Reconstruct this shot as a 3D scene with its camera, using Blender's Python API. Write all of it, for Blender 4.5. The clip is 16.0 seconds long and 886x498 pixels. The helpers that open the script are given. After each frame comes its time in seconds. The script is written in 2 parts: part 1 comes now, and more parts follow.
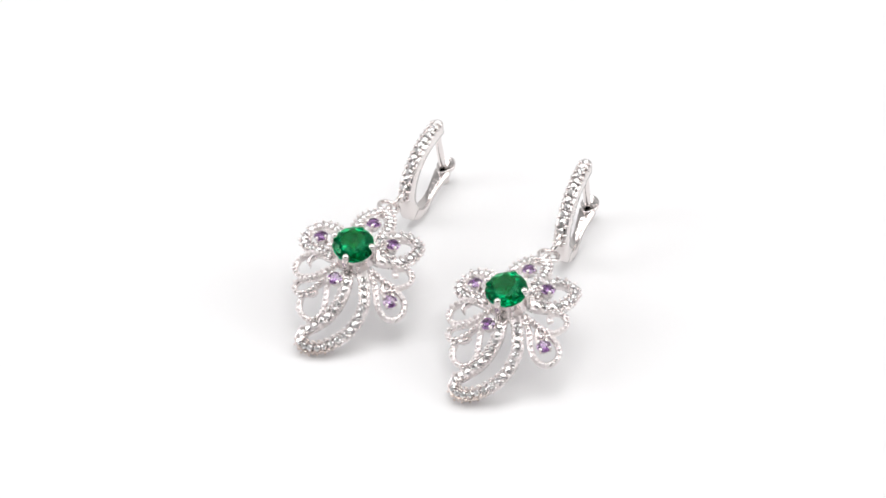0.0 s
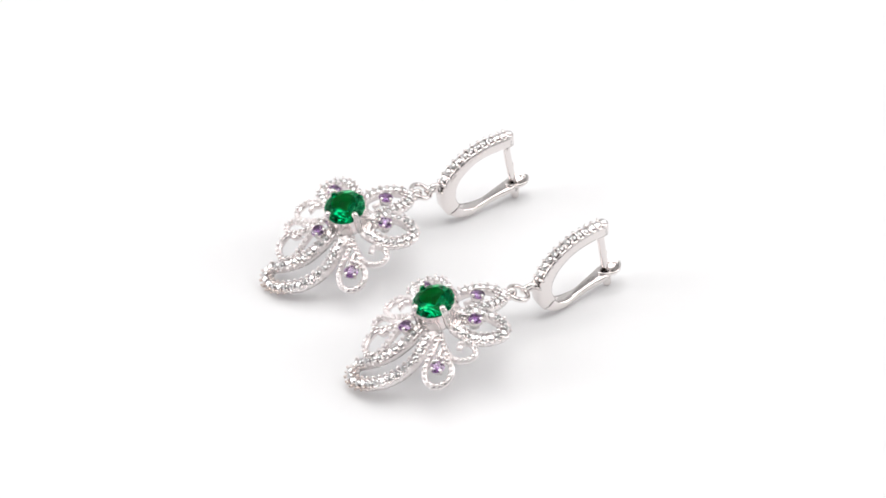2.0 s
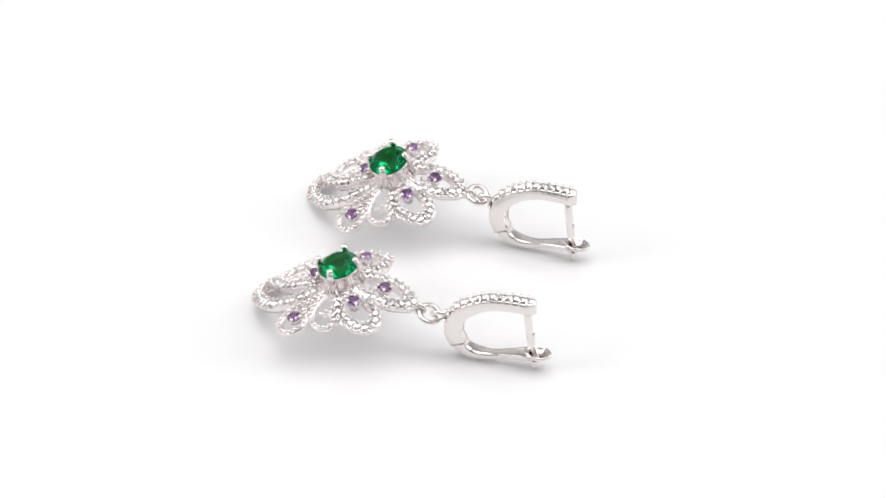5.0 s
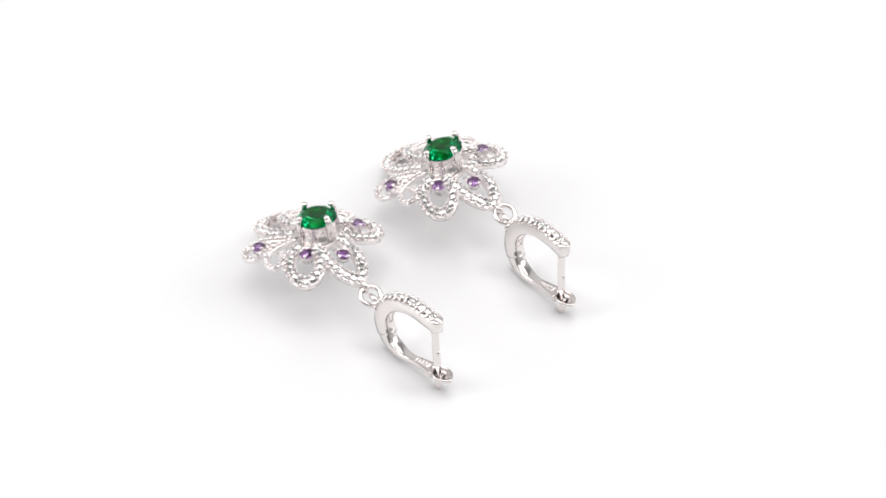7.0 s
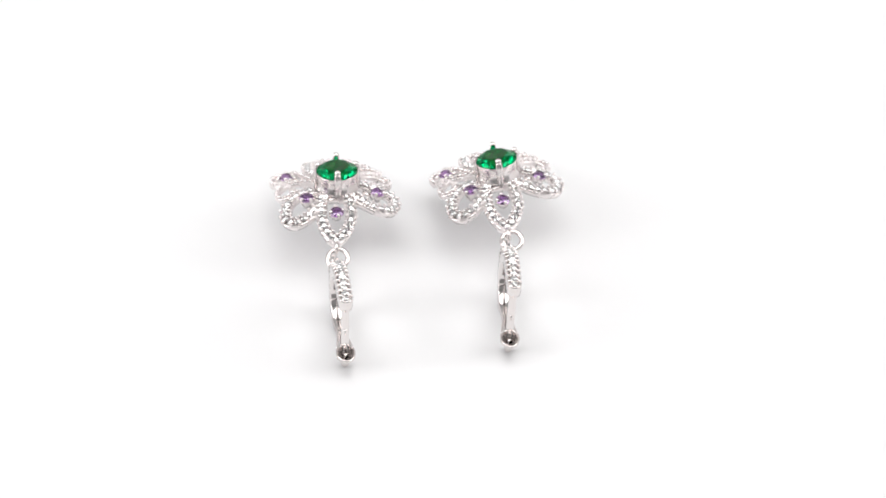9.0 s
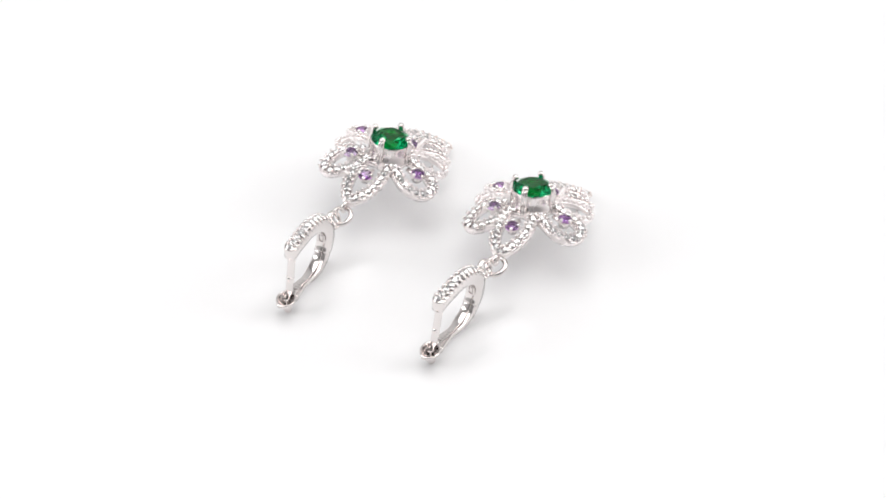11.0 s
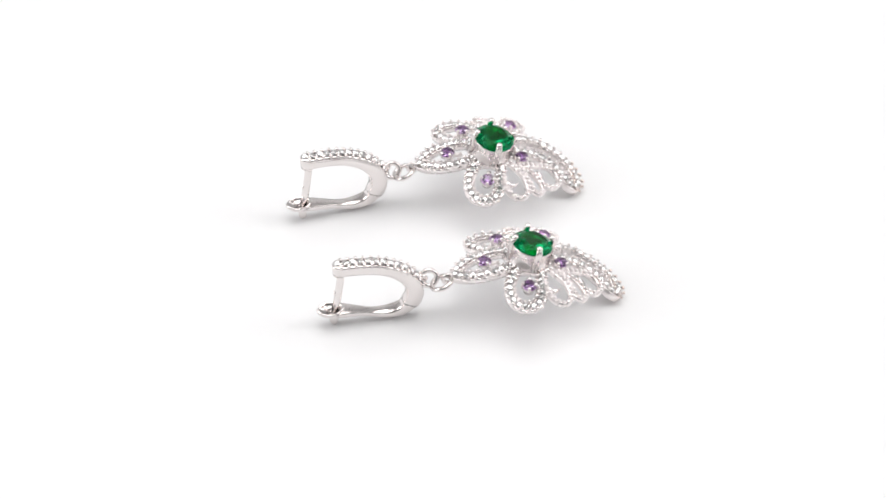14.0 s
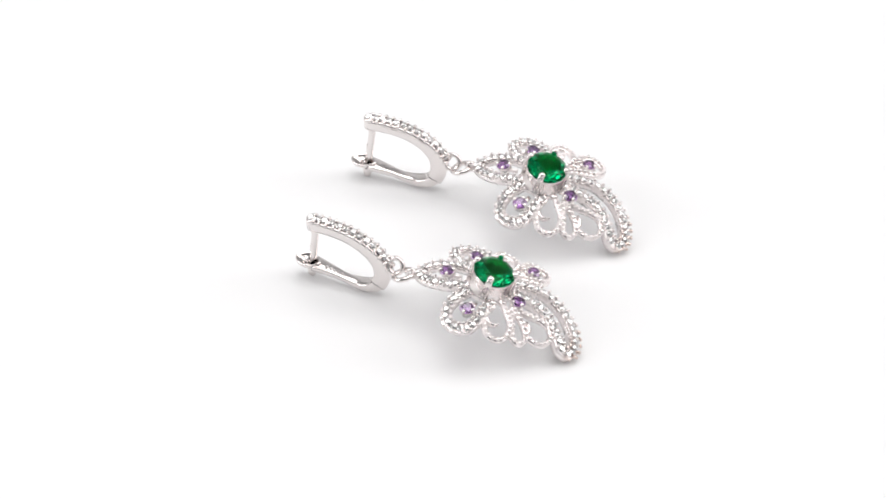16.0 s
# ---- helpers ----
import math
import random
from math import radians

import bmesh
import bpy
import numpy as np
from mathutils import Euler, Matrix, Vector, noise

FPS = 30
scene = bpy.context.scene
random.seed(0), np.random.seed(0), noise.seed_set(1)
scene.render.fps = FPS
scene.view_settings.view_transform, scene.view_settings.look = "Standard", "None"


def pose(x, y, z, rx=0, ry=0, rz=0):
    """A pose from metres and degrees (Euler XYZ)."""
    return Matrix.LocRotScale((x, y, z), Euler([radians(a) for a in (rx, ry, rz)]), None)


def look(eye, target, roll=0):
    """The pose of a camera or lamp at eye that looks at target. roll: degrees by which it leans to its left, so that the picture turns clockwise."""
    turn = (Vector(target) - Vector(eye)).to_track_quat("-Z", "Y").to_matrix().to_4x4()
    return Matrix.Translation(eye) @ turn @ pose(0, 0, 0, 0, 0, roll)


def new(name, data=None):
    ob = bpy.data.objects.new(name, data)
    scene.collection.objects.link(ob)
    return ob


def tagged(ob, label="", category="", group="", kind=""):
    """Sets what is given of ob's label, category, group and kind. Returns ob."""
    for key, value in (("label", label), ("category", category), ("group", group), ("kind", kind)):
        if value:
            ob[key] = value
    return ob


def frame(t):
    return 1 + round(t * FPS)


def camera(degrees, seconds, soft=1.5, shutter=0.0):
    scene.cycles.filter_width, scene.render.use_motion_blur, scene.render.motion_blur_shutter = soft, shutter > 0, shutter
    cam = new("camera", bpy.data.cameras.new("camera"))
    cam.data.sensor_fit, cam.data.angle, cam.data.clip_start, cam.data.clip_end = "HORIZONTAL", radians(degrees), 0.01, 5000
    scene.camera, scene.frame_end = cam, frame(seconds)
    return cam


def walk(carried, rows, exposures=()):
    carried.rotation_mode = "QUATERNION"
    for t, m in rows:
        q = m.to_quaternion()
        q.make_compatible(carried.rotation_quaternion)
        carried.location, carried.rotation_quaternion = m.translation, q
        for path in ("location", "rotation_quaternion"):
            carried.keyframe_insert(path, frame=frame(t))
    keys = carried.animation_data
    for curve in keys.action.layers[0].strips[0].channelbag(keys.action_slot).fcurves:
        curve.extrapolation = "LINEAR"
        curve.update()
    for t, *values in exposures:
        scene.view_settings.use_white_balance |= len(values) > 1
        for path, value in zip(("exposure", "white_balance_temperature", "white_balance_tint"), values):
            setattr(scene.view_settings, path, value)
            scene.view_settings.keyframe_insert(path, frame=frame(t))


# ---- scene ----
# ---- camera: stands still before a slowly turning stand ----
cam = camera(19.32, 16.0, soft=1.6)
CAM = pose(0.0, -0.27947, 0.26458, 47.02, 0.449, -0.412)
walk(cam, [(0.0, CAM), (16.0, CAM)])

# ---- light: a small photo studio, softboxes over a white table ----
world = bpy.data.worlds.new("world")
scene.world = world
world.use_nodes = True
world.node_tree.nodes["Background"].inputs[0].default_value = (1, 1, 1, 1)
world.node_tree.nodes["Background"].inputs[1].default_value = 0.0


def softbox(name, eye, target, size, watts, colour=(1, 1, 1)):
    data = bpy.data.lights.new(name, "AREA")
    data.shape, data.size, data.size_y = "RECTANGLE", size[0], size[1]
    data.energy, data.color = watts, colour
    ob = new(name, data)
    ob.matrix_world = look(eye, target)
    return ob


softbox("softbox_top", (0.05, 0.10, 1.05), (0, 0.05, 0), (1.05, 0.90), 7.55, (1.0, 0.99, 0.985))
softbox("softbox_right", (0.78, 0.05, 0.55), (0, 0, 0), (0.45, 0.55), 2.9, (1.0, 0.985, 0.985))
softbox("softbox_left", (-0.80, -0.10, 0.50), (0, 0, 0), (0.40, 0.55), 2.9, (1.0, 0.99, 1.0))

MM = 0.001


# ---- materials ----
def material(name):
    m = bpy.data.materials.new(name)
    m.use_nodes = True
    return m, m.node_tree.nodes, m.node_tree.links, m.node_tree.nodes["Principled BSDF"]


def metal(name, colour, rough, scale, bump, spread=0.08):
    m, n, l, b = material(name)
    b.inputs["Metallic"].default_value = 1.0
    tc = n.new("ShaderNodeTexCoord")
    big = n.new("ShaderNodeTexNoise")
    big.inputs["Scale"].default_value, big.inputs["Detail"].default_value = scale * 0.2, 4
    fine = n.new("ShaderNodeTexNoise")
    fine.inputs["Scale"].default_value, fine.inputs["Detail"].default_value = scale, 3
    l.new(tc.outputs["Object"], big.inputs["Vector"])
    l.new(tc.outputs["Object"], fine.inputs["Vector"])
    mix = n.new("ShaderNodeMix")
    mix.data_type = "RGBA"
    mix.inputs["A"].default_value = (*[c * 0.93 for c in colour], 1)
    mix.inputs["B"].default_value = (*colour, 1)
    l.new(big.outputs["Fac"], mix.inputs["Factor"])
    l.new(mix.outputs["Result"], b.inputs["Base Color"])
    mr = n.new("ShaderNodeMapRange")
    mr.inputs["To Min"].default_value, mr.inputs["To Max"].default_value = max(rough - spread, 0.02), rough + spread
    l.new(big.outputs["Fac"], mr.inputs["Value"])
    l.new(mr.outputs["Result"], b.inputs["Roughness"])
    bp = n.new("ShaderNodeBump")
    bp.inputs["Strength"].default_value, bp.inputs["Distance"].default_value = bump, 0.0001
    l.new(fine.outputs["Fac"], bp.inputs["Height"])
    l.new(bp.outputs["Normal"], b.inputs["Normal"])
    return m


def brown_tip(m):
    """Mixes a patchy brown into the colour at the far end of the long loop."""
    n, l, b = m.node_tree.nodes, m.node_tree.links, m.node_tree.nodes["Principled BSDF"]
    tc, xyz = n.new("ShaderNodeTexCoord"), n.new("ShaderNodeSeparateXYZ")
    l.new(tc.outputs["Object"], xyz.inputs["Vector"])
    far = n.new("ShaderNodeMapRange")
    far.inputs["From Min"].default_value, far.inputs["From Max"].default_value = -0.0112, -0.0130
    l.new(xyz.outputs["X"], far.inputs["Value"])
    spots = n.new("ShaderNodeTexNoise")
    spots.inputs["Scale"].default_value, spots.inputs["Detail"].default_value = 900.0, 3
    l.new(tc.outputs["Object"], spots.inputs["Vector"])
    fac = n.new("ShaderNodeMath")
    fac.operation = "MULTIPLY"
    l.new(far.outputs["Result"], fac.inputs[0])
    l.new(spots.outputs["Fac"], fac.inputs[1])
    mix = n.new("ShaderNodeMix")
    mix.data_type = "RGBA"
    mix.inputs["B"].default_value = (0.60, 0.45, 0.36, 1)
    l.new(b.inputs["Base Color"].links[0].from_socket, mix.inputs["A"])
    l.new(fac.outputs["Value"], mix.inputs["Factor"])
    l.new(mix.outputs["Result"], b.inputs["Base Color"])
    return m


def gem(name, colour, ior, rough=0.0, clear=1.0, tint=(1, 1, 1)):
    m, n, l, b = material(name)
    info = n.new("ShaderNodeObjectInfo")
    mr = n.new("ShaderNodeMapRange")
    mr.inputs["To Min"].default_value, mr.inputs["To Max"].default_value = 0.92, 1.0
    l.new(info.outputs["Random"], mr.inputs["Value"])
    mul = n.new("ShaderNodeMix")
    mul.data_type, mul.blend_type = "RGBA", "MULTIPLY"
    mul.inputs["Factor"].default_value = 1.0
    mul.inputs["A"].default_value = (*colour, 1)
    l.new(mr.outputs["Result"], mul.inputs["B"])
    l.new(mul.outputs["Result"], b.inputs["Base Color"])
    b.inputs["Transmission Weight"].default_value = clear
    b.inputs["IOR"].default_value = ior
    b.inputs["Specular Tint"].default_value = (*tint, 1)
    b.inputs["Roughness"].default_value = rough
    return m


SILVER = metal("cast_silver", (0.93, 0.88, 0.87), 0.27, 1800, 0.25)
BROWN_TIPPED = brown_tip(metal("brown_tipped_cast_silver", (0.93, 0.88, 0.87), 0.27, 1800, 0.25))
POLISHED = metal("polished_silver", (0.84, 0.795, 0.78), 0.12, 900, 0.05, 0.05)
CLEAR = gem("clear_zirconia", (1.0, 0.985, 0.98), 2.1, 0.03, 0.8)
# brilliant-cut stones throw most light straight back, like small mirrors
CLEAR.node_tree.nodes["Principled BSDF"].inputs["Metallic"].default_value = 0.7
GREEN = gem("emerald_green_stone", (0.0, 0.44, 0.135), 1.60, 0.04, 1.0, (0.12, 0.5, 0.25))
PURPLE = gem("amethyst_stone", (0.54, 0.24, 0.72), 2.1)


def paper(name, colour, rough):
    m, n, l, b = material(name)
    tc = n.new("ShaderNodeTexCoord")
    big = n.new("ShaderNodeTexNoise")
    big.inputs["Scale"].default_value, big.inputs["Detail"].default_value = 6.0, 5
    fine = n.new("ShaderNodeTexNoise")
    fine.inputs["Scale"].default_value, fine.inputs["Detail"].default_value = 900.0, 2
    l.new(tc.outputs["Object"], big.inputs["Vector"])
    l.new(tc.outputs["Object"], fine.inputs["Vector"])
    mix = n.new("ShaderNodeMix")
    mix.data_type = "RGBA"
    mix.inputs["A"].default_value = (*[c * 0.985 for c in colour], 1)
    mix.inputs["B"].default_value = (*colour, 1)
    l.new(big.outputs["Fac"], mix.inputs["Factor"])
    l.new(mix.outputs["Result"], b.inputs["Base Color"])
    b.inputs["Roughness"].default_value = rough
    bp = n.new("ShaderNodeBump")
    bp.inputs["Strength"].default_value, bp.inputs["Distance"].default_value = 0.04, 0.0001
    l.new(fine.outputs["Fac"], bp.inputs["Height"])
    l.new(bp.outputs["Normal"], b.inputs["Normal"])
    return m


WHITE = paper("white_board", (0.86, 0.86, 0.865), 0.45)
WALL = paper("white_tent_cloth", (0.74, 0.74, 0.74), 0.8)
# darker than the other sides, to give the polished silver dark reflections
FRONT = paper("grey_reflection_panel", (0.28, 0.28, 0.28), 0.8)


# ---- mesh helpers ----
def mesh_of(name, bm, mat, smooth=True):
    me = bpy.data.meshes.new(name)
    bm.normal_update()
    bm.to_mesh(me)
    bm.free()
    me.materials.append(mat)
    for p in me.polygons:
        p.use_smooth = smooth
    return me


def part(name, me, parent, label="", m=None):
    ob = new(name, me)
    ob.parent = parent
    if m is not None:
        ob.matrix_basis = m
    return tagged(ob, label) if label else ob


def box(bm, x0, x1, y0, y1, z0, z1):
    vs = [bm.verts.new(v) for v in ((x0, y0, z0), (x1, y0, z0), (x1, y1, z0), (x0, y1, z0),
                                    (x0, y0, z1), (x1, y0, z1), (x1, y1, z1), (x0, y1, z1))]
    for f in ((0, 3, 2, 1), (4, 5, 6, 7), (0, 1, 5, 4), (1, 2, 6, 5), (2, 3, 7, 6), (3, 0, 4, 7)):
        bm.faces.new([vs[i] for i in f])


def spline(points, step, closed):
    """Catmull-Rom curve through the points, at even steps."""
    P = [Vector(p) for p in points]
    n = len(P)
    dense = []
    for i in range(n if closed else n - 1):
        a = P[(i - 1) % n] if closed or i > 0 else P[0] * 2 - P[1]
        b, c = P[i], P[(i + 1) % n]
        d = P[(i + 2) % n] if closed or i + 2 < n else P[-1] * 2 - P[-2]
        for k in range(24):
            t = k / 24
            dense.append(0.5 * (2 * b + (c - a) * t + (2 * a - 5 * b + 4 * c - d) * t * t + (3 * b - a - 3 * c + d) * t ** 3))
    dense.append(P[0].copy() if closed else P[-1].copy())
    run = [0.0]
    for a, b in zip(dense, dense[1:]):
        run.append(run[-1] + (b - a).length)
    count = max(3, round(run[-1] / step))
    out, j = [], 0
    for i in range(count if closed else count + 1):
        s = run[-1] * i / count
        while j < len(run) - 2 and run[j + 1] < s:
            j += 1
        w = (s - run[j]) / max(run[j + 1] - run[j], 1e-9)
        out.append(dense[j].lerp(dense[j + 1], w))
    return out


def tangents(P, closed):
    n = len(P)
    return [((P[(i + 1) % n] if closed or i + 1 < n else P[i]) - (P[(i - 1) % n] if closed or i > 0 else P[i])).normalized() for i in range(n)]


def loft(bm, rings, closed, cap=True):
    rows = [[bm.verts.new(p) for p in ring] for ring in rings]
    m = len(rows[0])
    for i in range(len(rows) if closed else len(rows) - 1):
        a, b = rows[i], rows[(i + 1) % len(rows)]
        for k in range(m):
            bm.faces.new((a[k], a[(k + 1) % m], b[(k + 1) % m], b[k]))
    if not closed and cap:
        bm.faces.new(rows[0][::-1])
        bm.faces.new(rows[-1])


def ball(bm, centre, r, squash=1.0, segments=8, rings=5):
    top = bm.verts.new(centre + Vector((0, 0, r * squash)))
    bottom = bm.verts.new(centre - Vector((0, 0, r * squash)))
    rows = []
    for i in range(1, rings):
        a = math.pi * i / rings
        rows.append([bm.verts.new(centre + Vector((r * math.sin(a) * math.cos(2 * math.pi * k / segments),
                                                   r * math.sin(a) * math.sin(2 * math.pi * k / segments), r * squash * math.cos(a)))) for k in range(segments)])
    for k in range(segments):
        j = (k + 1) % segments
        bm.faces.new((top, rows[0][k], rows[0][j]))
        bm.faces.new((bottom, rows[-1][j], rows[-1][k]))
        for a, b in zip(rows, rows[1:]):
            bm.faces.new((a[k], b[k], b[j], a[j]))


def lathe(bm, profile, segments, centre=Vector((0, 0, 0))):
    """Turns a closed profile of (radius, height) round the z axis."""
    loft(bm, [[centre + Vector((r * math.cos(2 * math.pi * k / segments), r * math.sin(2 * math.pi * k / segments), z)) for r, z in profile]
              for k in range(segments)], True)


def tube(bm, P, r, sides=10, closed=False):
    T = tangents(P, closed)
    up = Vector((0, 0, 1)) if abs(T[0].z) < 0.9 else Vector((1, 0, 0))
    rings = []
    for p, t in zip(P, T):
        a = t.cross(up).normalized()
        b = a.cross(t).normalized()
        up = b
        rr = r if not callable(r) else r(p)
        rings.append([p + a * (rr * math.cos(2 * math.pi * k / sides)) + b * (rr * math.sin(2 * math.pi * k / sides)) for k in range(sides)])
    loft(bm, rings, closed)


# ---- the flower drop: a shallow dome, u along the earring, v across ----
def dome(u, v):
    return -2.50 + 0.243 * u + 0.076 * v - 0.0262 * u * u - (0.0258 if v > 0 else 0.0228) * v * v


def dome_normal(u, v):
    return Vector((-(0.243 - 0.0524 * u), -(0.076 - (0.0516 if v > 0 else 0.0456) * v), 1)).normalized()


def on_dome(p, lift=0.0):
    return (Vector((p[0], p[1], dome(p[0], p[1]))) + dome_normal(p[0], p[1]) * lift) * MM


def band(bm, points, width, depth, closed, crown=0.12, step=0.22, taper=0.0, groove=0.0):
    P2 = spline([(p[0], p[1], 0) for p in points], step, closed)
    P = [Vector((p.x, p.y, dome(p.x, p.y))) for p in P2]
    T = tangents(P, closed)
    rings = []
    for i, (p, t) in enumerate(zip(P, T)):
        n = dome_normal(p.x, p.y)
        s = t.cross(n).normalized()
        h = width / 2
        if taper and not closed:
            h *= 1 - taper * (i / (len(P) - 1)) ** 3
        prof = ((-h, -depth), (-h, -0.12), (-h + 0.12, 0), (0, crown), (h - 0.12, 0), (h, -0.12), (h, -depth), (h - 0.25 * min(1, h), -depth - 0.1), (-h + 0.25 * min(1, h), -depth - 0.1))
        if groove:
            prof = prof[:3] + ((-0.62 * h, 0), (-0.4 * h, -groove), (0.4 * h, -groove), (0.62 * h, 0)) + prof[4:]
        rings.append([(p + s * x + n * z) * MM for x, z in prof])
    loft(bm, rings, closed)
    return P2


def brilliant(r, sides, table, crown, pavilion):
    """A cut stone of girdle radius r, its girdle in the plane z = 0."""
    bm = bmesh.new()
    T = [bm.verts.new((r * table * math.cos(2 * math.pi * k / sides), r * table * math.sin(2 * math.pi * k / sides), r * crown)) for k in range(sides)]
    mid = [bm.verts.new((r * (table + 1) * 0.53 * math.cos(2 * math.pi * (k + 0.5) / sides), r * (table + 1) * 0.53 * math.sin(2 * math.pi * (k + 0.5) / sides), r * crown * 0.58)) for k in range(sides)]
    G = [bm.verts.new((r * math.cos(math.pi * k / sides), r * math.sin(math.pi * k / sides), 0)) for k in range(2 * sides)]
    L = [bm.verts.new((r * math.cos(math.pi * k / sides), r * math.sin(math.pi * k / sides), -0.06 * r)) for k in range(2 * sides)]
    low = [bm.verts.new((r * 0.42 * math.cos(2 * math.pi * (k + 0.5) / sides), r * 0.42 * math.sin(2 * math.pi * (k + 0.5) / sides), -r * pavilion * 0.62)) for k in range(sides)]
    culet = bm.verts.new((0, 0, -r * pavilion))
    bm.faces.new(T)
    for k in range(sides):
        j = (k + 1) % sides
        g0, g1, g2 = 2 * k, 2 * k + 1, (2 * k + 2) % (2 * sides)
        bm.faces.new((T[k], mid[k], T[j]))
        bm.faces.new((T[k], G[g0], mid[k]))
        bm.faces.new((mid[k], G[g2], T[j]))
        bm.faces.new((mid[k], G[g0], G[g1]))
        bm.faces.new((mid[k], G[g1], G[g2]))
        bm.faces.new((G[g0], L[g0], L[g1], G[g1]))
        bm.faces.new((G[g1], L[g1], L[g2], G[g2]))
        bm.faces.new((L[g1], L[g0], low[k]))
        bm.faces.new((L[g2], L[g1], low[k]))
        bm.faces.new((L[g0], culet, low[k]))
        bm.faces.new((low[k], culet, L[g2]))
    bmesh.ops.recalc_face_normals(bm, faces=bm.faces[:])
    return bm


STONE = mesh_of("clear_stone", brilliant(0.52 * MM, 8, 0.45, 0.46, 0.28), CLEAR, False)
ARCH_STONE = mesh_of("clear_stone", brilliant(0.58 * MM, 8, 0.45, 0.46, 0.28), CLEAR, False)
AMETHYST = mesh_of("purple_stone", brilliant(1.05 * MM, 8, 0.56, 0.34, 0.80), PURPLE, False)
EMERALD = mesh_of("green_stone", brilliant(3.05 * MM, 8, 0.62, 0.27, 1.0), GREEN, False)

# petals and loops as drawn from above: name, label, closed, band width, depth, pave stones or milgrain beads, points (u, v)
FORMS = []
FORMS.append(("top_petal", "teardrop petal rimmed with clear pave stones", True, 1.6, 0.85, "pave",
     ((3.3, -1.5), (5.0, -2.1), (7.4, -2.15), (9.7, -1.5), (11.4, 0.0), (9.7, 1.55), (7.4, 2.2), (5.0, 2.1), (3.3, 1.5))))
FORMS.append(("side_petal", "rounded petal rimmed with clear pave stones", True, 1.6, 0.85, "pave",
     ((1.3, -2.80), (1.9, -5.10), (3.1, -6.60), (4.9, -7.30), (6.9, -7.20), (7.8, -6.00), (7.2, -4.40), (5.9, -3.10), (4.0, -2.10))))
FORMS.append(("side_petal", "rounded petal rimmed with clear pave stones", True, 1.6, 0.85, "pave",
     ((2.6, 2.40), (4.1, 4.20), (4.9, 6.30), (4.5, 8.20), (3.0, 9.00), (1.3, 8.50), (0.3, 6.90), (-0.1, 5.00), (-0.4, 3.00))))
FORMS.append(("long_loop", "long curved loop set with clear pave stones", True, 1.55, 1.1, "pave",
     ((-1.8, -1.80), (-4.0, -3.10), (-5.9, -3.80), (-8.0, -3.60), (-10.0, -2.60), (-11.4, -1.10), (-12.3, 0.50), (-12.6, 2.20),
      (-12.1, 3.60), (-11.1, 3.60), (-10.3, 2.40), (-9.2, 1.10), (-7.8, 0.15), (-6.3, -0.30), (-4.7, -0.40), (-3.0, -0.10), (-1.8, 0.10))))
FORMS.append(("curl", "curled milgrain loop around a purple stone", False, 0.85, 0.6, "bead",
     ((-0.9, -2.70), (-2.7, -4.20), (-4.4, -5.20), (-5.5, -6.20), (-5.9, -7.40), (-5.3, -8.60), (-4.1, -9.15), (-2.9, -8.90), (-2.2, -8.10), (-2.1, -7.10), (-2.9, -5.80))))
FORMS.append(("scroll", "beaded scroll with hooked end", False, 0.82, 0.6, "bead",
     ((-0.8, -2.80), (-1.3, -4.40), (-1.6, -5.90), (-1.4, -7.20), (-0.6, -8.00), (0.6, -8.50), (1.7, -8.20), (2.05, -7.20), (1.5, -6.30), (0.6, -6.00), (0.0, -6.50))))
FORMS.append(("lace_loop", "beaded open lace loop", True, 0.82, 0.6, "bead",
     ((-0.9, 2.80), (-0.5, 4.80), (-0.6, 6.60), (-1.4, 8.05), (-2.7, 8.40), (-3.8, 7.70), (-4.2, 6.30), (-3.9, 4.80), (-3.0, 3.60), (-2.0, 2.50))))
FORMS.append(("lace_loop", "beaded open lace loop", False, 0.82, 0.6, "bead",
     ((-3.4, 3.20), (-4.05, 4.30), (-4.5, 5.60), (-4.9, 6.90), (-5.8, 7.20), (-6.5, 6.40), (-6.4, 5.20), (-5.6, 4.10), (-4.5, 3.20), (-3.4, 2.10))))
FORMS.append(("lace_loop", "beaded open lace loop", False, 0.82, 0.6, "bead",
     ((-6.4, 5.30), (-7.3, 5.60), (-8.5, 5.30), (-9.3, 4.30), (-9.5, 2.90), (-8.7, 1.80), (-7.4, 1.70), (-5.9, 2.10), (-4.5, 2.30), (-3.2, 1.70))))
HOOKS = (((-0.75, 5.90), (-1.3, 6.50), (-1.9, 6.50), (-2.6, 6.10)), ((-6.5, 5.10), (-6.6, 4.50), (-6.4, 3.90), (-5.9, 3.40)), ((-2.9, -5.80), (-2.5, -5.40), (-1.9, -5.20), (-1.7, -5.50)))
ACCENTS = ((7.03, 0.03, -1.34), (4.03, -4.31, -1.55), (-3.87, -7.05, -4.94), (-4.09, 1.37, -3.04), (2.02, 6.22, -1.68))


# the basket leans with the dome, away from the hoop
HEART = pose(-0.3 * MM, 0, 1.1 * MM, 5, -14.5, 0)


def stone_normal(u, v):
    """The small stones face further up than the dome under them."""
    return (dome_normal(u, v) + Vector((0, 0, 0.9))).normalized()


def tilt_to(n):
    return n.to_track_quat("Z", "Y").to_matrix().to_4x4()


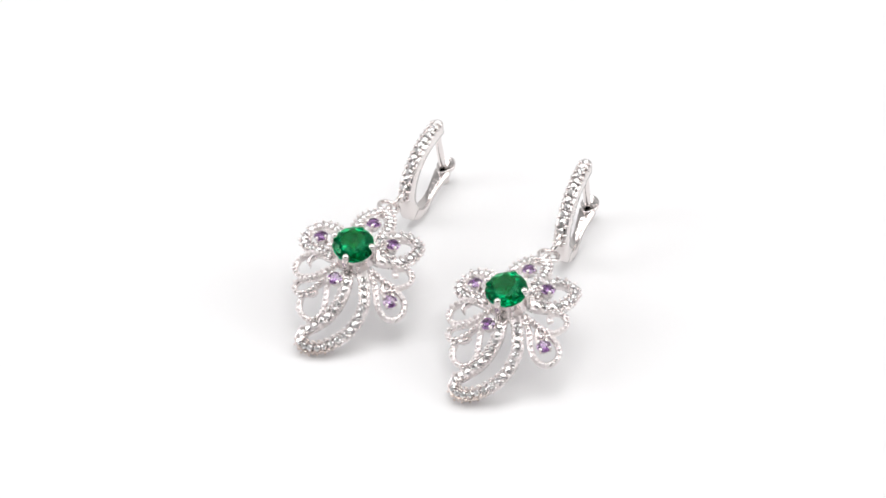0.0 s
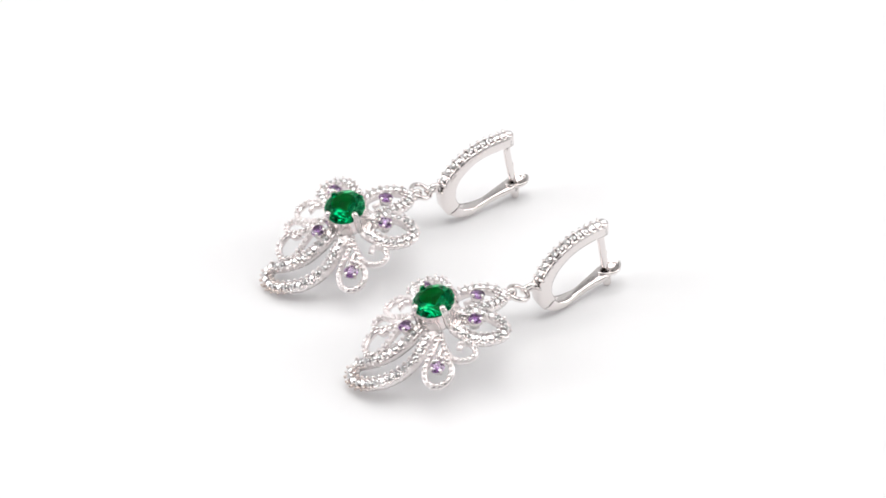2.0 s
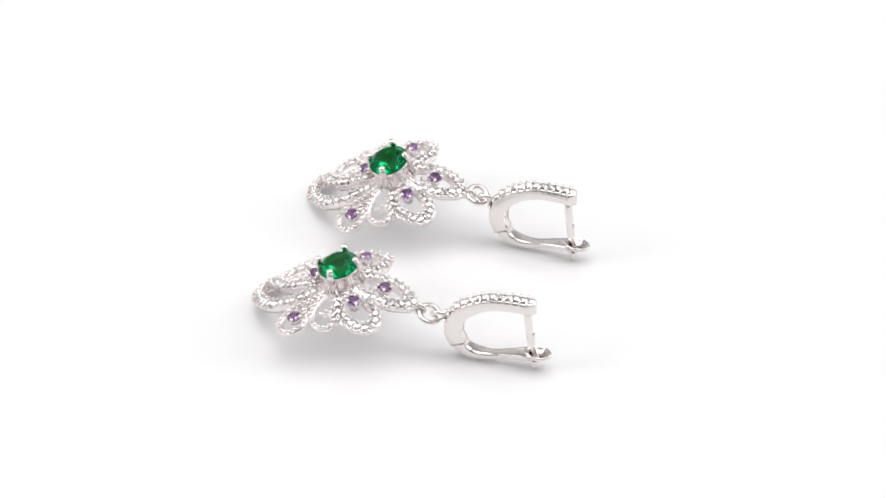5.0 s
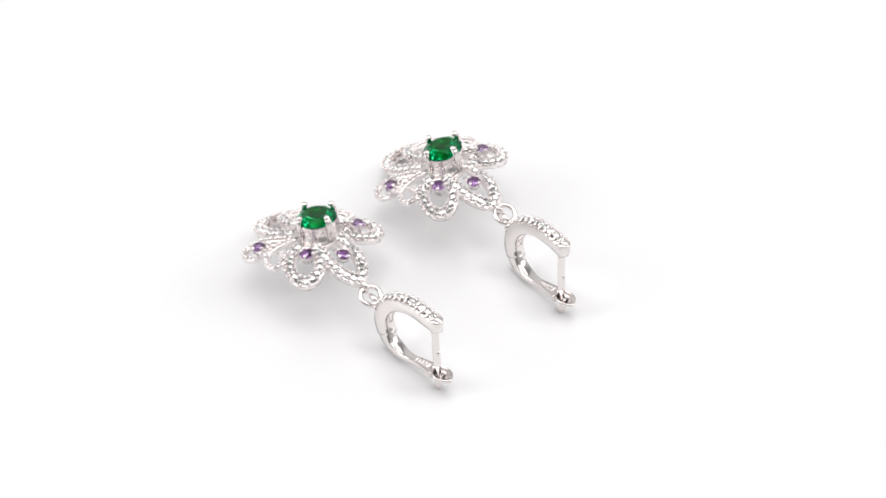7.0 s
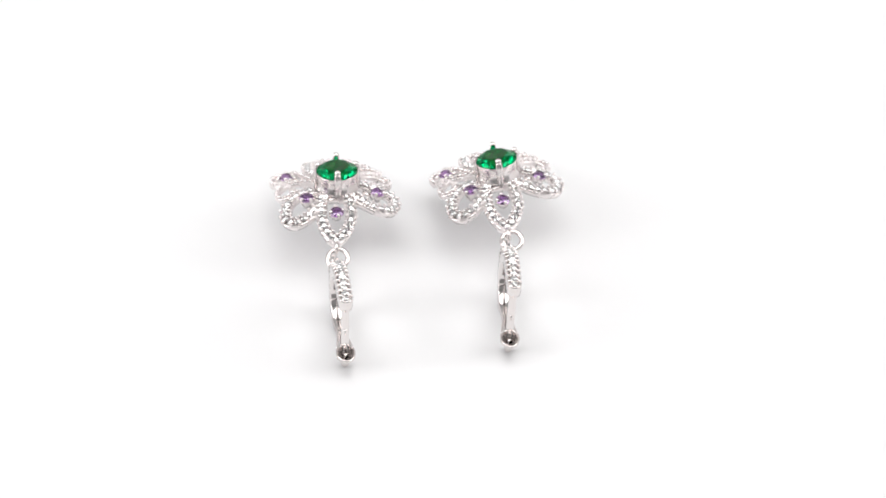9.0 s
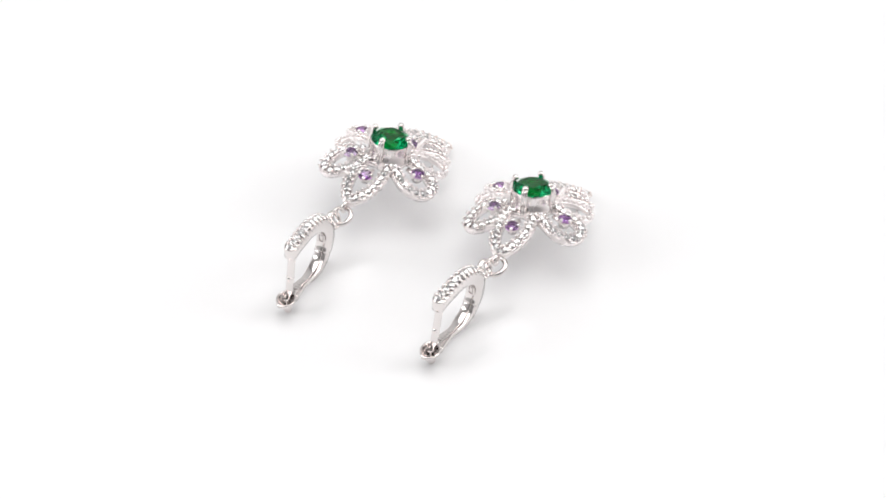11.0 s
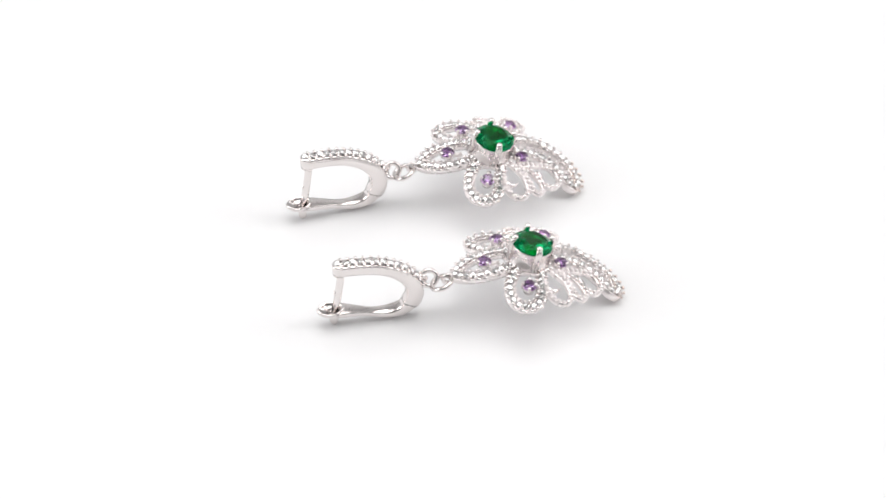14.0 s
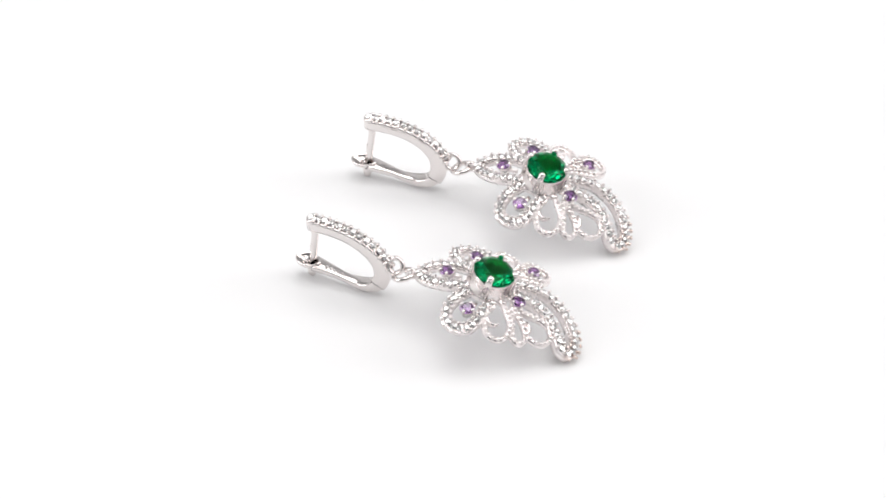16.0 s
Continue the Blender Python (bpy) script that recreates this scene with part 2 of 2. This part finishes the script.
def form_mesh(name, closed, width, depth, kind, points):
    """The mesh of one petal or loop and the poses of its stones."""
    bm = bmesh.new()
    band(bm, points, width, depth, closed, 0.1, groove=0.08 if kind == "pave" else 0.0)
    seats = []
    rnd = random.Random(len(points) * 7 + int(width * 100))
    if kind == "pave":
        S = spline([(p[0], p[1], 0) for p in points], 1.02, closed)
        n = len(S)
        T = tangents(S, closed)
        for i, (s, t) in enumerate(zip(S, T)):
            if math.hypot(s.x, s.y) > 3.35:
                seats.append(Matrix.Translation(on_dome(s, 0.20)) @ tilt_to(dome_normal(s.x, s.y)) @ pose(0, 0, 0, rnd.uniform(-16, 16), rnd.uniform(-16, 16), rnd.uniform(0, 45)))
            nxt = S[(i + 1) % n]
            h = (s + nxt) / 2
            side = Vector((-t.y, t.x, 0))
            for k in (-1, 1) if math.hypot(s.x, s.y) > 3.2 else ():
                c = h + side * (k * width * 0.40)
                ball(bm, on_dome(c, 0.32), rnd.uniform(0.23, 0.30) * MM, 1.1, 7, 5)
                c = s + side * (k * width * 0.50)
                ball(bm, on_dome(c, 0.0), rnd.uniform(0.15, 0.19) * MM, 1.0, 6, 4)
    else:
        S = spline([(p[0], p[1], 0) for p in points], 0.74, closed)
        for s in [q for q in S if math.hypot(q.x, q.y) > 3.2]:
            ball(bm, on_dome(s, 0.18), rnd.uniform(0.32, 0.37) * MM, 1.0, 10, 6)
    return mesh_of(name, bm, BROWN_TIPPED if name == "long_loop" else SILVER), seats


def hook_mesh(points):
    bm = bmesh.new()
    band(bm, points, 0.7, 0.7, False, 0.25, 0.12, 0.85)
    return mesh_of("leaf_hook", bm, SILVER)


def accent_mesh(u, v, w):
    """Cup, four claws and a bar to the heart of the flower, for one small stone with its table at height w."""
    bm = bmesh.new()
    foot = min(dome(u, v) - 0.7 - w, -1.2)
    c = Vector((0, 0, 0.06 * MM))
    lathe(bm, [(q * MM, z * MM) for q, z in ((0.80, -0.25), (1.00, -0.25), (1.02, -0.42), (0.75, foot), (0.1, foot), (0.1, foot + 0.15))], 20, c)
    for k in range(4):
        a = math.radians(45 + 90 * k)
        d = Vector((math.cos(a), math.sin(a), 0)) * MM
        tube(bm, [c + d * 0.92 + Vector((0, 0, -0.95 * MM)), c + d * 1.02 + Vector((0, 0, -0.45 * MM)), c + d * 0.92 + Vector((0, 0, -0.08 * MM))], 0.2 * MM, 8)
        ball(bm, c + d * 0.92 + Vector((0, 0, -0.04 * MM)), 0.29 * MM, 0.9, 8, 6)
    bm.transform(Matrix.Translation(Vector((u, v, w)) * MM) @ tilt_to(stone_normal(u, v)))
    back = Vector((u, v)).normalized()
    P = [Vector((u - back.x * s, v - back.y * s, 0)) for s in (0.7, 1.4, 2.2)]
    tube(bm, [on_dome(p, -0.45) for p in P], 0.35 * MM, 8)
    return mesh_of("accent_setting", bm, SILVER)


def bail_mesh():
    """The small loop at the tip of the top petal that carries the ring."""
    bm = bmesh.new()
    P = [Vector((12.35 + 0.75 * math.cos(a), 0, dome(12.0, 0) - 0.45 + 0.75 * math.sin(a))) * MM for a in [2 * math.pi * k / 24 for k in range(24)]]
    tube(bm, P, 0.32 * MM, 10, True)
    return mesh_of("bail", bm, POLISHED)


def basket_mesh():
    bm = bmesh.new()
    lathe(bm, [(r * MM, z * MM) for r, z in ((2.70, -1.05), (2.98, -1.0), (3.02, -1.35), (2.90, -2.2), (2.92, -2.9), (3.15, -3.35), (3.22, -3.80), (1.2, -4.3), (0.2, -4.3), (0.2, -4.1), (1.6, -3.85), (2.45, -3.2))], 40)
    return mesh_of("stone_basket", bm, SILVER)


def prong_mesh():
    """A flat-sided claw that ends in a rounded tip over the stone's edge; it points along +x."""
    bm = bmesh.new()
    for s in (-1, 1):
        tube(bm, [Vector(p) * MM for p in ((3.15, 0.22 * s, -3.7), (3.10, 0.21 * s, -2.4), (3.16, 0.20 * s, -1.3), (3.12, 0.17 * s, -0.5), (2.85, 0.12 * s, 0.0))], 0.33 * MM, 10)
    ball(bm, Vector((2.85, 0, 0.08)) * MM, 0.50 * MM, 0.85, 14, 8)
    return mesh_of("prong", bm, POLISHED)


def ring_mesh(r, wire):
    bm = bmesh.new()
    tube(bm, [Vector((r * math.cos(a), r * math.sin(a), 0)) * MM for a in [2 * math.pi * k / 40 for k in range(40)]], wire * MM, 12, True)
    return mesh_of("jump_ring", bm, POLISHED)


# ---- the lever-back hoop: x from the ring towards its tip, z over the table ----
ARCH = ((13.6, 11.38), (11.2, 11.45), (8.4, 11.15), (6.1, 10.28), (4.2, 8.95), (3.0, 7.30), (2.55, 5.60), (2.75, 4.05), (3.35, 2.85))
LEVER = ((3.40, 2.78), (4.35, 1.80), (6.2, 1.25), (8.4, 1.42), (10.5, 1.95), (12.3, 2.35), (13.8, 2.62))


def arch_half(s):
    """Half the thickness of the hoop's front, slim at the tip and stout at the hinge."""
    return 0.92 + 0.28 * min(1.0, max(0.0, (s - 0.35) / 0.4)) ** 1.5


def strip_rings(points, shape, step=0.3):
    P = spline([(p[0], 0, p[1]) for p in points], step, False)
    T = tangents(P, False)
    rings = []
    for i, (p, t) in enumerate(zip(P, T)):
        n = t.cross(Vector((0, 1, 0))).normalized()
        w, th, dish, groove = shape(i / (len(P) - 1))
        e = min(0.18, th * 0.3)
        prof = ((-w, -th + e), (-w, th - e), (-w + e, th), (0, th - dish), (w - e, th), (w, th - e), (w, -th + e), (w - e, -th), (w * 0.55, -th), (w * 0.38, -th + groove), (-w * 0.38, -th + groove), (-w * 0.55, -th), (-w + e, -th))
        rings.append([(p + Vector((0, 1, 0)) * y + n * z) * MM for y, z in prof])
    return P, T, rings


def arch_mesh():
    """The front of the hoop with bead claws; its outer side holds the stones."""
    bm = bmesh.new()
    P, T, rings = strip_rings(ARCH, lambda s: (0.98, arch_half(s), 0.0, 0.1 if s < 0.72 else 0.0))
    loft(bm, rings, False)
    seats = []
    S = spline([(p[0], 0, p[1]) for p in ARCH], 1.06, False)
    TS = tangents(S, False)
    out = -1 if TS[0].cross(Vector((0, 1, 0))).z < 0 else 1
    for i, (s, t) in enumerate(zip(S[:13], TS)):
        n = t.cross(Vector((0, 1, 0))).normalized() * out
        h = arch_half(i / (len(S) - 1))
        q = s + n * (h + 0.20)
        seats.append(Matrix.Translation(q * MM) @ tilt_to(n) @ pose(0, 0, 0, 14 * math.sin(3.1 * i), 14 * math.cos(4.7 * i), 17 * i))
        base = (s + S[i + 1]) / 2 + n * (h + 0.28)
        # a scalloped claw on either side between two stones
        for k in (-1, 1):
            foot, mid = base + Vector((0, k * 0.84, 0)) - n * 0.50, base + Vector((0, k * 0.82, 0)) - n * 0.15
            tube(bm, [foot * MM, mid * MM, (base + Vector((0, k * 0.66, 0)) + n * 0.02) * MM], 0.25 * MM, 8)
            ball(bm, (base + Vector((0, k * 0.60, 0)) + n * 0.0) * MM, 0.29 * MM, 0.9, 8, 5)
    # rounded nose at the tip
    lathe(bm, [(r * MM, z * MM) for r, z in ((0.05, 10.42), (0.85, 10.42), (0.98, 10.56), (0.98, 12.30), (0.88, 12.44), (0.60, 12.48), (0.05, 12.48))], 28, Vector((13.40, 0, 0)) * MM)
    # the tiny loop at the back that holds the ring
    tube(bm, [Vector((x, 0, z)) * MM for x, z in ((2.3, 8.1), (1.4, 7.9), (0.95, 7.4), (1.2, 6.8), (2.0, 6.6))], 0.33 * MM, 10)
    return mesh_of("front_arch", bm, POLISHED), seats


def lever_mesh():
    bm = bmesh.new()

    def shape(s):
        w = 0.98 - 0.30 * math.sin(min(1, max(0, (s - 0.25) / 0.65)) * math.pi) ** 2 + 0.30 * max(0, (s - 0.78) / 0.22) ** 1.5
        return w, 0.98 - 0.52 * min(1, s * 2.0) ** 0.8, 0.22 * min(1, s * 3), 0.0
    P, T, rings = strip_rings(LEVER, shape)
    loft(bm, rings, False)
    spoon = bmesh.new()
    lathe(spoon, [(r * MM, z * MM) for r, z in ((0.05, -0.35), (0.70, -0.25), (1.10, 0.10), (1.27, 0.30), (1.42, 0.20), (1.38, -0.25), (1.0, -0.65), (0.05, -0.75))], 36)
    for v in spoon.verts:
        # drawn out to a blunt point at the tip and into the strip behind
        r = math.hypot(v.co.x, v.co.y) / MM
        c = v.co.x / MM / max(r, 1e-6)
        v.co.x *= 1.18 + 0.16 * max(0, c) ** 6 + 0.35 * max(0, -c) ** 6
    spoon.transform(Matrix.Translation(Vector((14.95, 0, 3.0)) * MM))
    joined = bpy.data.meshes.new("spoon")
    spoon.to_mesh(joined)
    spoon.free()
    bm.from_mesh(joined)
    bpy.data.meshes.remove(joined)
    return mesh_of("lever", bm, POLISHED)


def nub_mesh():
    bm = bmesh.new()
    lathe(bm, [(r * MM, z * MM) for r, z in ((0.05, 2.6), (0.62, 2.6), (0.62, 0.5), (0.45, 0.15), (0.05, 0.05))], 20, Vector((14.4, 0, 0)) * MM)
    return mesh_of("nub", bm, POLISHED)


def post_mesh():
    bm = bmesh.new()
    tube(bm, [Vector(p) * MM for p in ((13.15, 0, 11.2), (13.25, 0, 9.2), (13.55, 0, 6.8), (13.9, 0, 4.5), (14.2, 0, 2.75))], 0.55 * MM, 14)
    ball(bm, Vector((14.02, 0, 6.4)) * MM, 0.36 * MM, 1.2, 12, 8)
    return mesh_of("post", bm, POLISHED)


def hinge_mesh():
    bm = bmesh.new()
    tube(bm, [Vector((3.35, -0.90, 2.85)) * MM, Vector((3.35, 0, 2.85)) * MM, Vector((3.35, 0.90, 2.85)) * MM], 0.62 * MM, 14)
    return mesh_of("hinge_pin", bm, POLISHED)


def slot_mesh():
    """The small raised spring catch inside the back of the hoop."""
    bm = bmesh.new()
    for y0, y1, z0, z1 in ((-0.55, -0.35, 5.0, 6.9), (0.35, 0.55, 5.0, 6.9), (-0.35, 0.35, 5.0, 5.2), (-0.35, 0.35, 6.7, 6.9), (-0.22, 0.22, 5.5, 6.4)):
        box(bm, 3.60 * MM, 3.97 * MM, y0 * MM, y1 * MM, z0 * MM, z1 * MM)
    return mesh_of("spring_catch", bm, POLISHED, False)


def mark_mesh(x, z, slope, w):
    bm = bmesh.new()
    box(bm, -w / 2 * MM, w / 2 * MM, -0.42 * MM, 0.42 * MM, 0, 0.10 * MM)
    me = mesh_of("stamped_mark", bm, POLISHED, False)
    return me, pose(x * MM, 0, z * MM, 0, -slope, 0)


MESH_FORMS = [(f, form_mesh(f[0], f[2], f[3], f[4], f[5], f[6])) for f in FORMS]
MESH_HOOKS = [hook_mesh(h) for h in HOOKS]
MESH_ACCENTS = [accent_mesh(*a) for a in ACCENTS]
BAIL = bail_mesh()
BASKET, PRONG, RING_A, RING_B = basket_mesh(), prong_mesh(), ring_mesh(1.48, 0.37), ring_mesh(1.15, 0.36)
ARCH_MESH, ARCH_SEATS = arch_mesh()
SLOT_MESH = slot_mesh()
LEVER_MESH, NUB_MESH, POST_MESH, HINGE_MESH = lever_mesh(), nub_mesh(), post_mesh(), hinge_mesh()
MARKS = [mark_mesh(9.4 + 0.62 * k, 1.94 + 0.155 * k, 14, 0.42) for k in range(5)]


def earring(base, drop, hoop, aside, lean, ring_aside, ring_height, label):
    """One earring: base is its foot on the table, drop and hoop the poses of its two halves over the table."""
    top = new("earring")
    tagged(top, label, "earring", "pair of earrings")
    top.matrix_world = base
    D, H = base.inverted() @ drop, base.inverted() @ hoop
    for (name, text, *_), (me, seats) in MESH_FORMS:
        form = part(name, me, top, text, D)
        for s in seats:
            part("clear_stone", STONE, form, "", s)
    part("bail", BAIL, top, "small polished loop", D)
    for me in MESH_HOOKS:
        part("leaf_hook", me, top, "", D)
    for (u, v, w), me in zip(ACCENTS, MESH_ACCENTS):
        setting = part("accent_setting", me, top, "silver cup with four claws", D)
        part("purple_stone", AMETHYST, setting, "round faceted purple stone", Matrix.Translation(Vector((u, v, w - 0.22)) * MM) @ tilt_to(stone_normal(u, v)) @ pose(0, 0, 0, 0, 0, 11 * u))
    basket = part("stone_basket", BASKET, top, "silver basket under the green stone", D @ HEART)
    part("green_stone", EMERALD, basket, "large round faceted emerald-green stone", pose(0, 0, -0.9 * MM))
    for k in range(4):
        part("prong", PRONG, basket, "", pose(0, 0, 0, 0, 0, 90 * k))
    lift = ring_height * MM
    S = H @ pose(15.5 * MM, aside * MM, 0, 0, 0, 2.5) @ pose(-14.95 * MM, 0, 0, lean, 0, 0)
    part("jump_ring", RING_A, top, "polished round silver ring", H @ pose(-0.65 * MM, ring_aside * MM, lift - 0.3 * MM, 7, 20, 0))
    part("jump_ring", RING_B, top, "polished round silver ring", H @ pose(1.05 * MM, -0.4 * MM, lift + 0.15 * MM, -62, 0, 0))
    arch = part("front_arch", ARCH_MESH, top, "polished hoop front with a row of clear stones", S)
    for s in ARCH_SEATS:
        part("clear_stone", ARCH_STONE, arch, "", s)
    part("spring_catch", SLOT_MESH, arch)
    lever = part("lever", LEVER_MESH, top, "polished hinged lever with cupped end", S)
    part("nub", NUB_MESH, lever)
    part("hinge_pin", HINGE_MESH, lever)
    for me, m in MARKS:
        part("stamped_mark", me, lever, "", m)
    part("post", POST_MESH, top, "slim polished ear post", S)
    return top


def mm_pose(x, y, z, rx, ry, rz):
    return pose(x * MM, y * MM, z * MM, rx, ry, rz)


# ---- the place ----
def slab(name, x0, x1, y0, y1, z0, z1, mat, label):
    bm = bmesh.new()
    box(bm, x0, x1, y0, y1, z0, z1)
    ob = new(name, mesh_of(name, bm, mat, False))
    return tagged(ob, label, "setting", kind="structure")


slab("ground", -1.0, 1.0, -1.0, 1.0, -0.03, 0.0, WHITE, "seamless bright white table board")
slab("wall_north", -1.0, 1.0, 1.0, 1.04, -0.03, 1.3, WALL, "plain white photo tent side")
# unseen grey panel behind the camera, added so the metal reflects something dark
slab("wall_south", -1.0, 1.0, -1.04, -1.0, -0.03, 1.3, FRONT, "plain grey unseen panel, added for dark reflections")
slab("wall_east", 1.0, 1.04, -1.04, 1.04, -0.03, 1.3, WALL, "plain white photo tent side")
slab("wall_west", -1.04, -1.0, -1.04, 1.04, -0.03, 1.3, WALL, "plain white photo tent side")
slab("ceiling", -1.04, 1.04, -1.04, 1.04, 1.3, 1.34, WALL, "plain white photo tent top")

BASE_A, BASE_B = mm_pose(-12.7, -6.44, 0, 0, 0, 67.86), mm_pose(8.98, -16.03, 0, 0, 0, 63.31)
earring_a = earring(BASE_A, mm_pose(-12.7, -6.44, 11.0, 0, 0, 67.86), mm_pose(-7.40, 6.58, 0, 0, 0, 60.4), -0.50, -4.3, 0.35, 7.3,
                    "silver lever-back flower earring with green stone, lying on white table")
earring_b = earring(BASE_B, mm_pose(8.98, -16.03, 11.09, -6.69, 1.53, 63.31), mm_pose(15.52, -3.27, 0, 0, 0, 65.95), -0.38, -3.0, -0.1, 6.6,
                    "silver lever-back flower earring with green stone, drop tilted sideways")

# the stand's clockwise turn in degrees, second by second
TURN = ((0.0, 0.2), (0.5, 8.51), (1.0, 16.79), (1.5, 25.17), (2.0, 33.46), (2.5, 41.8), (3.0, 50.0), (3.5, 58.05), (4.0, 66.3),
        (4.5, 74.7), (5.0, 83.2), (5.5, 91.7), (6.0, 100.2), (6.5, 108.7), (7.0, 116.95), (7.5, 125.4), (8.0, 133.8), (8.5, 142.25),
        (9.0, 150.7), (9.5, 159.1), (10.0, 167.6), (10.5, 176.0), (11.0, 184.4), (11.5, 192.9), (12.0, 201.15), (12.5, 209.5),
        (13.0, 217.7), (13.5, 225.85), (14.0, 234.05), (14.5, 242.15), (15.0, 250.35), (15.5, 258.45), (16.0, 266.57))


def motions():
    for ob, base in ((earring_a, BASE_A), (earring_b, BASE_B)):
        walk(ob, [(t, pose(0, 0, 0, 0, 0, -d) @ base) for t, d in TURN])


motions()
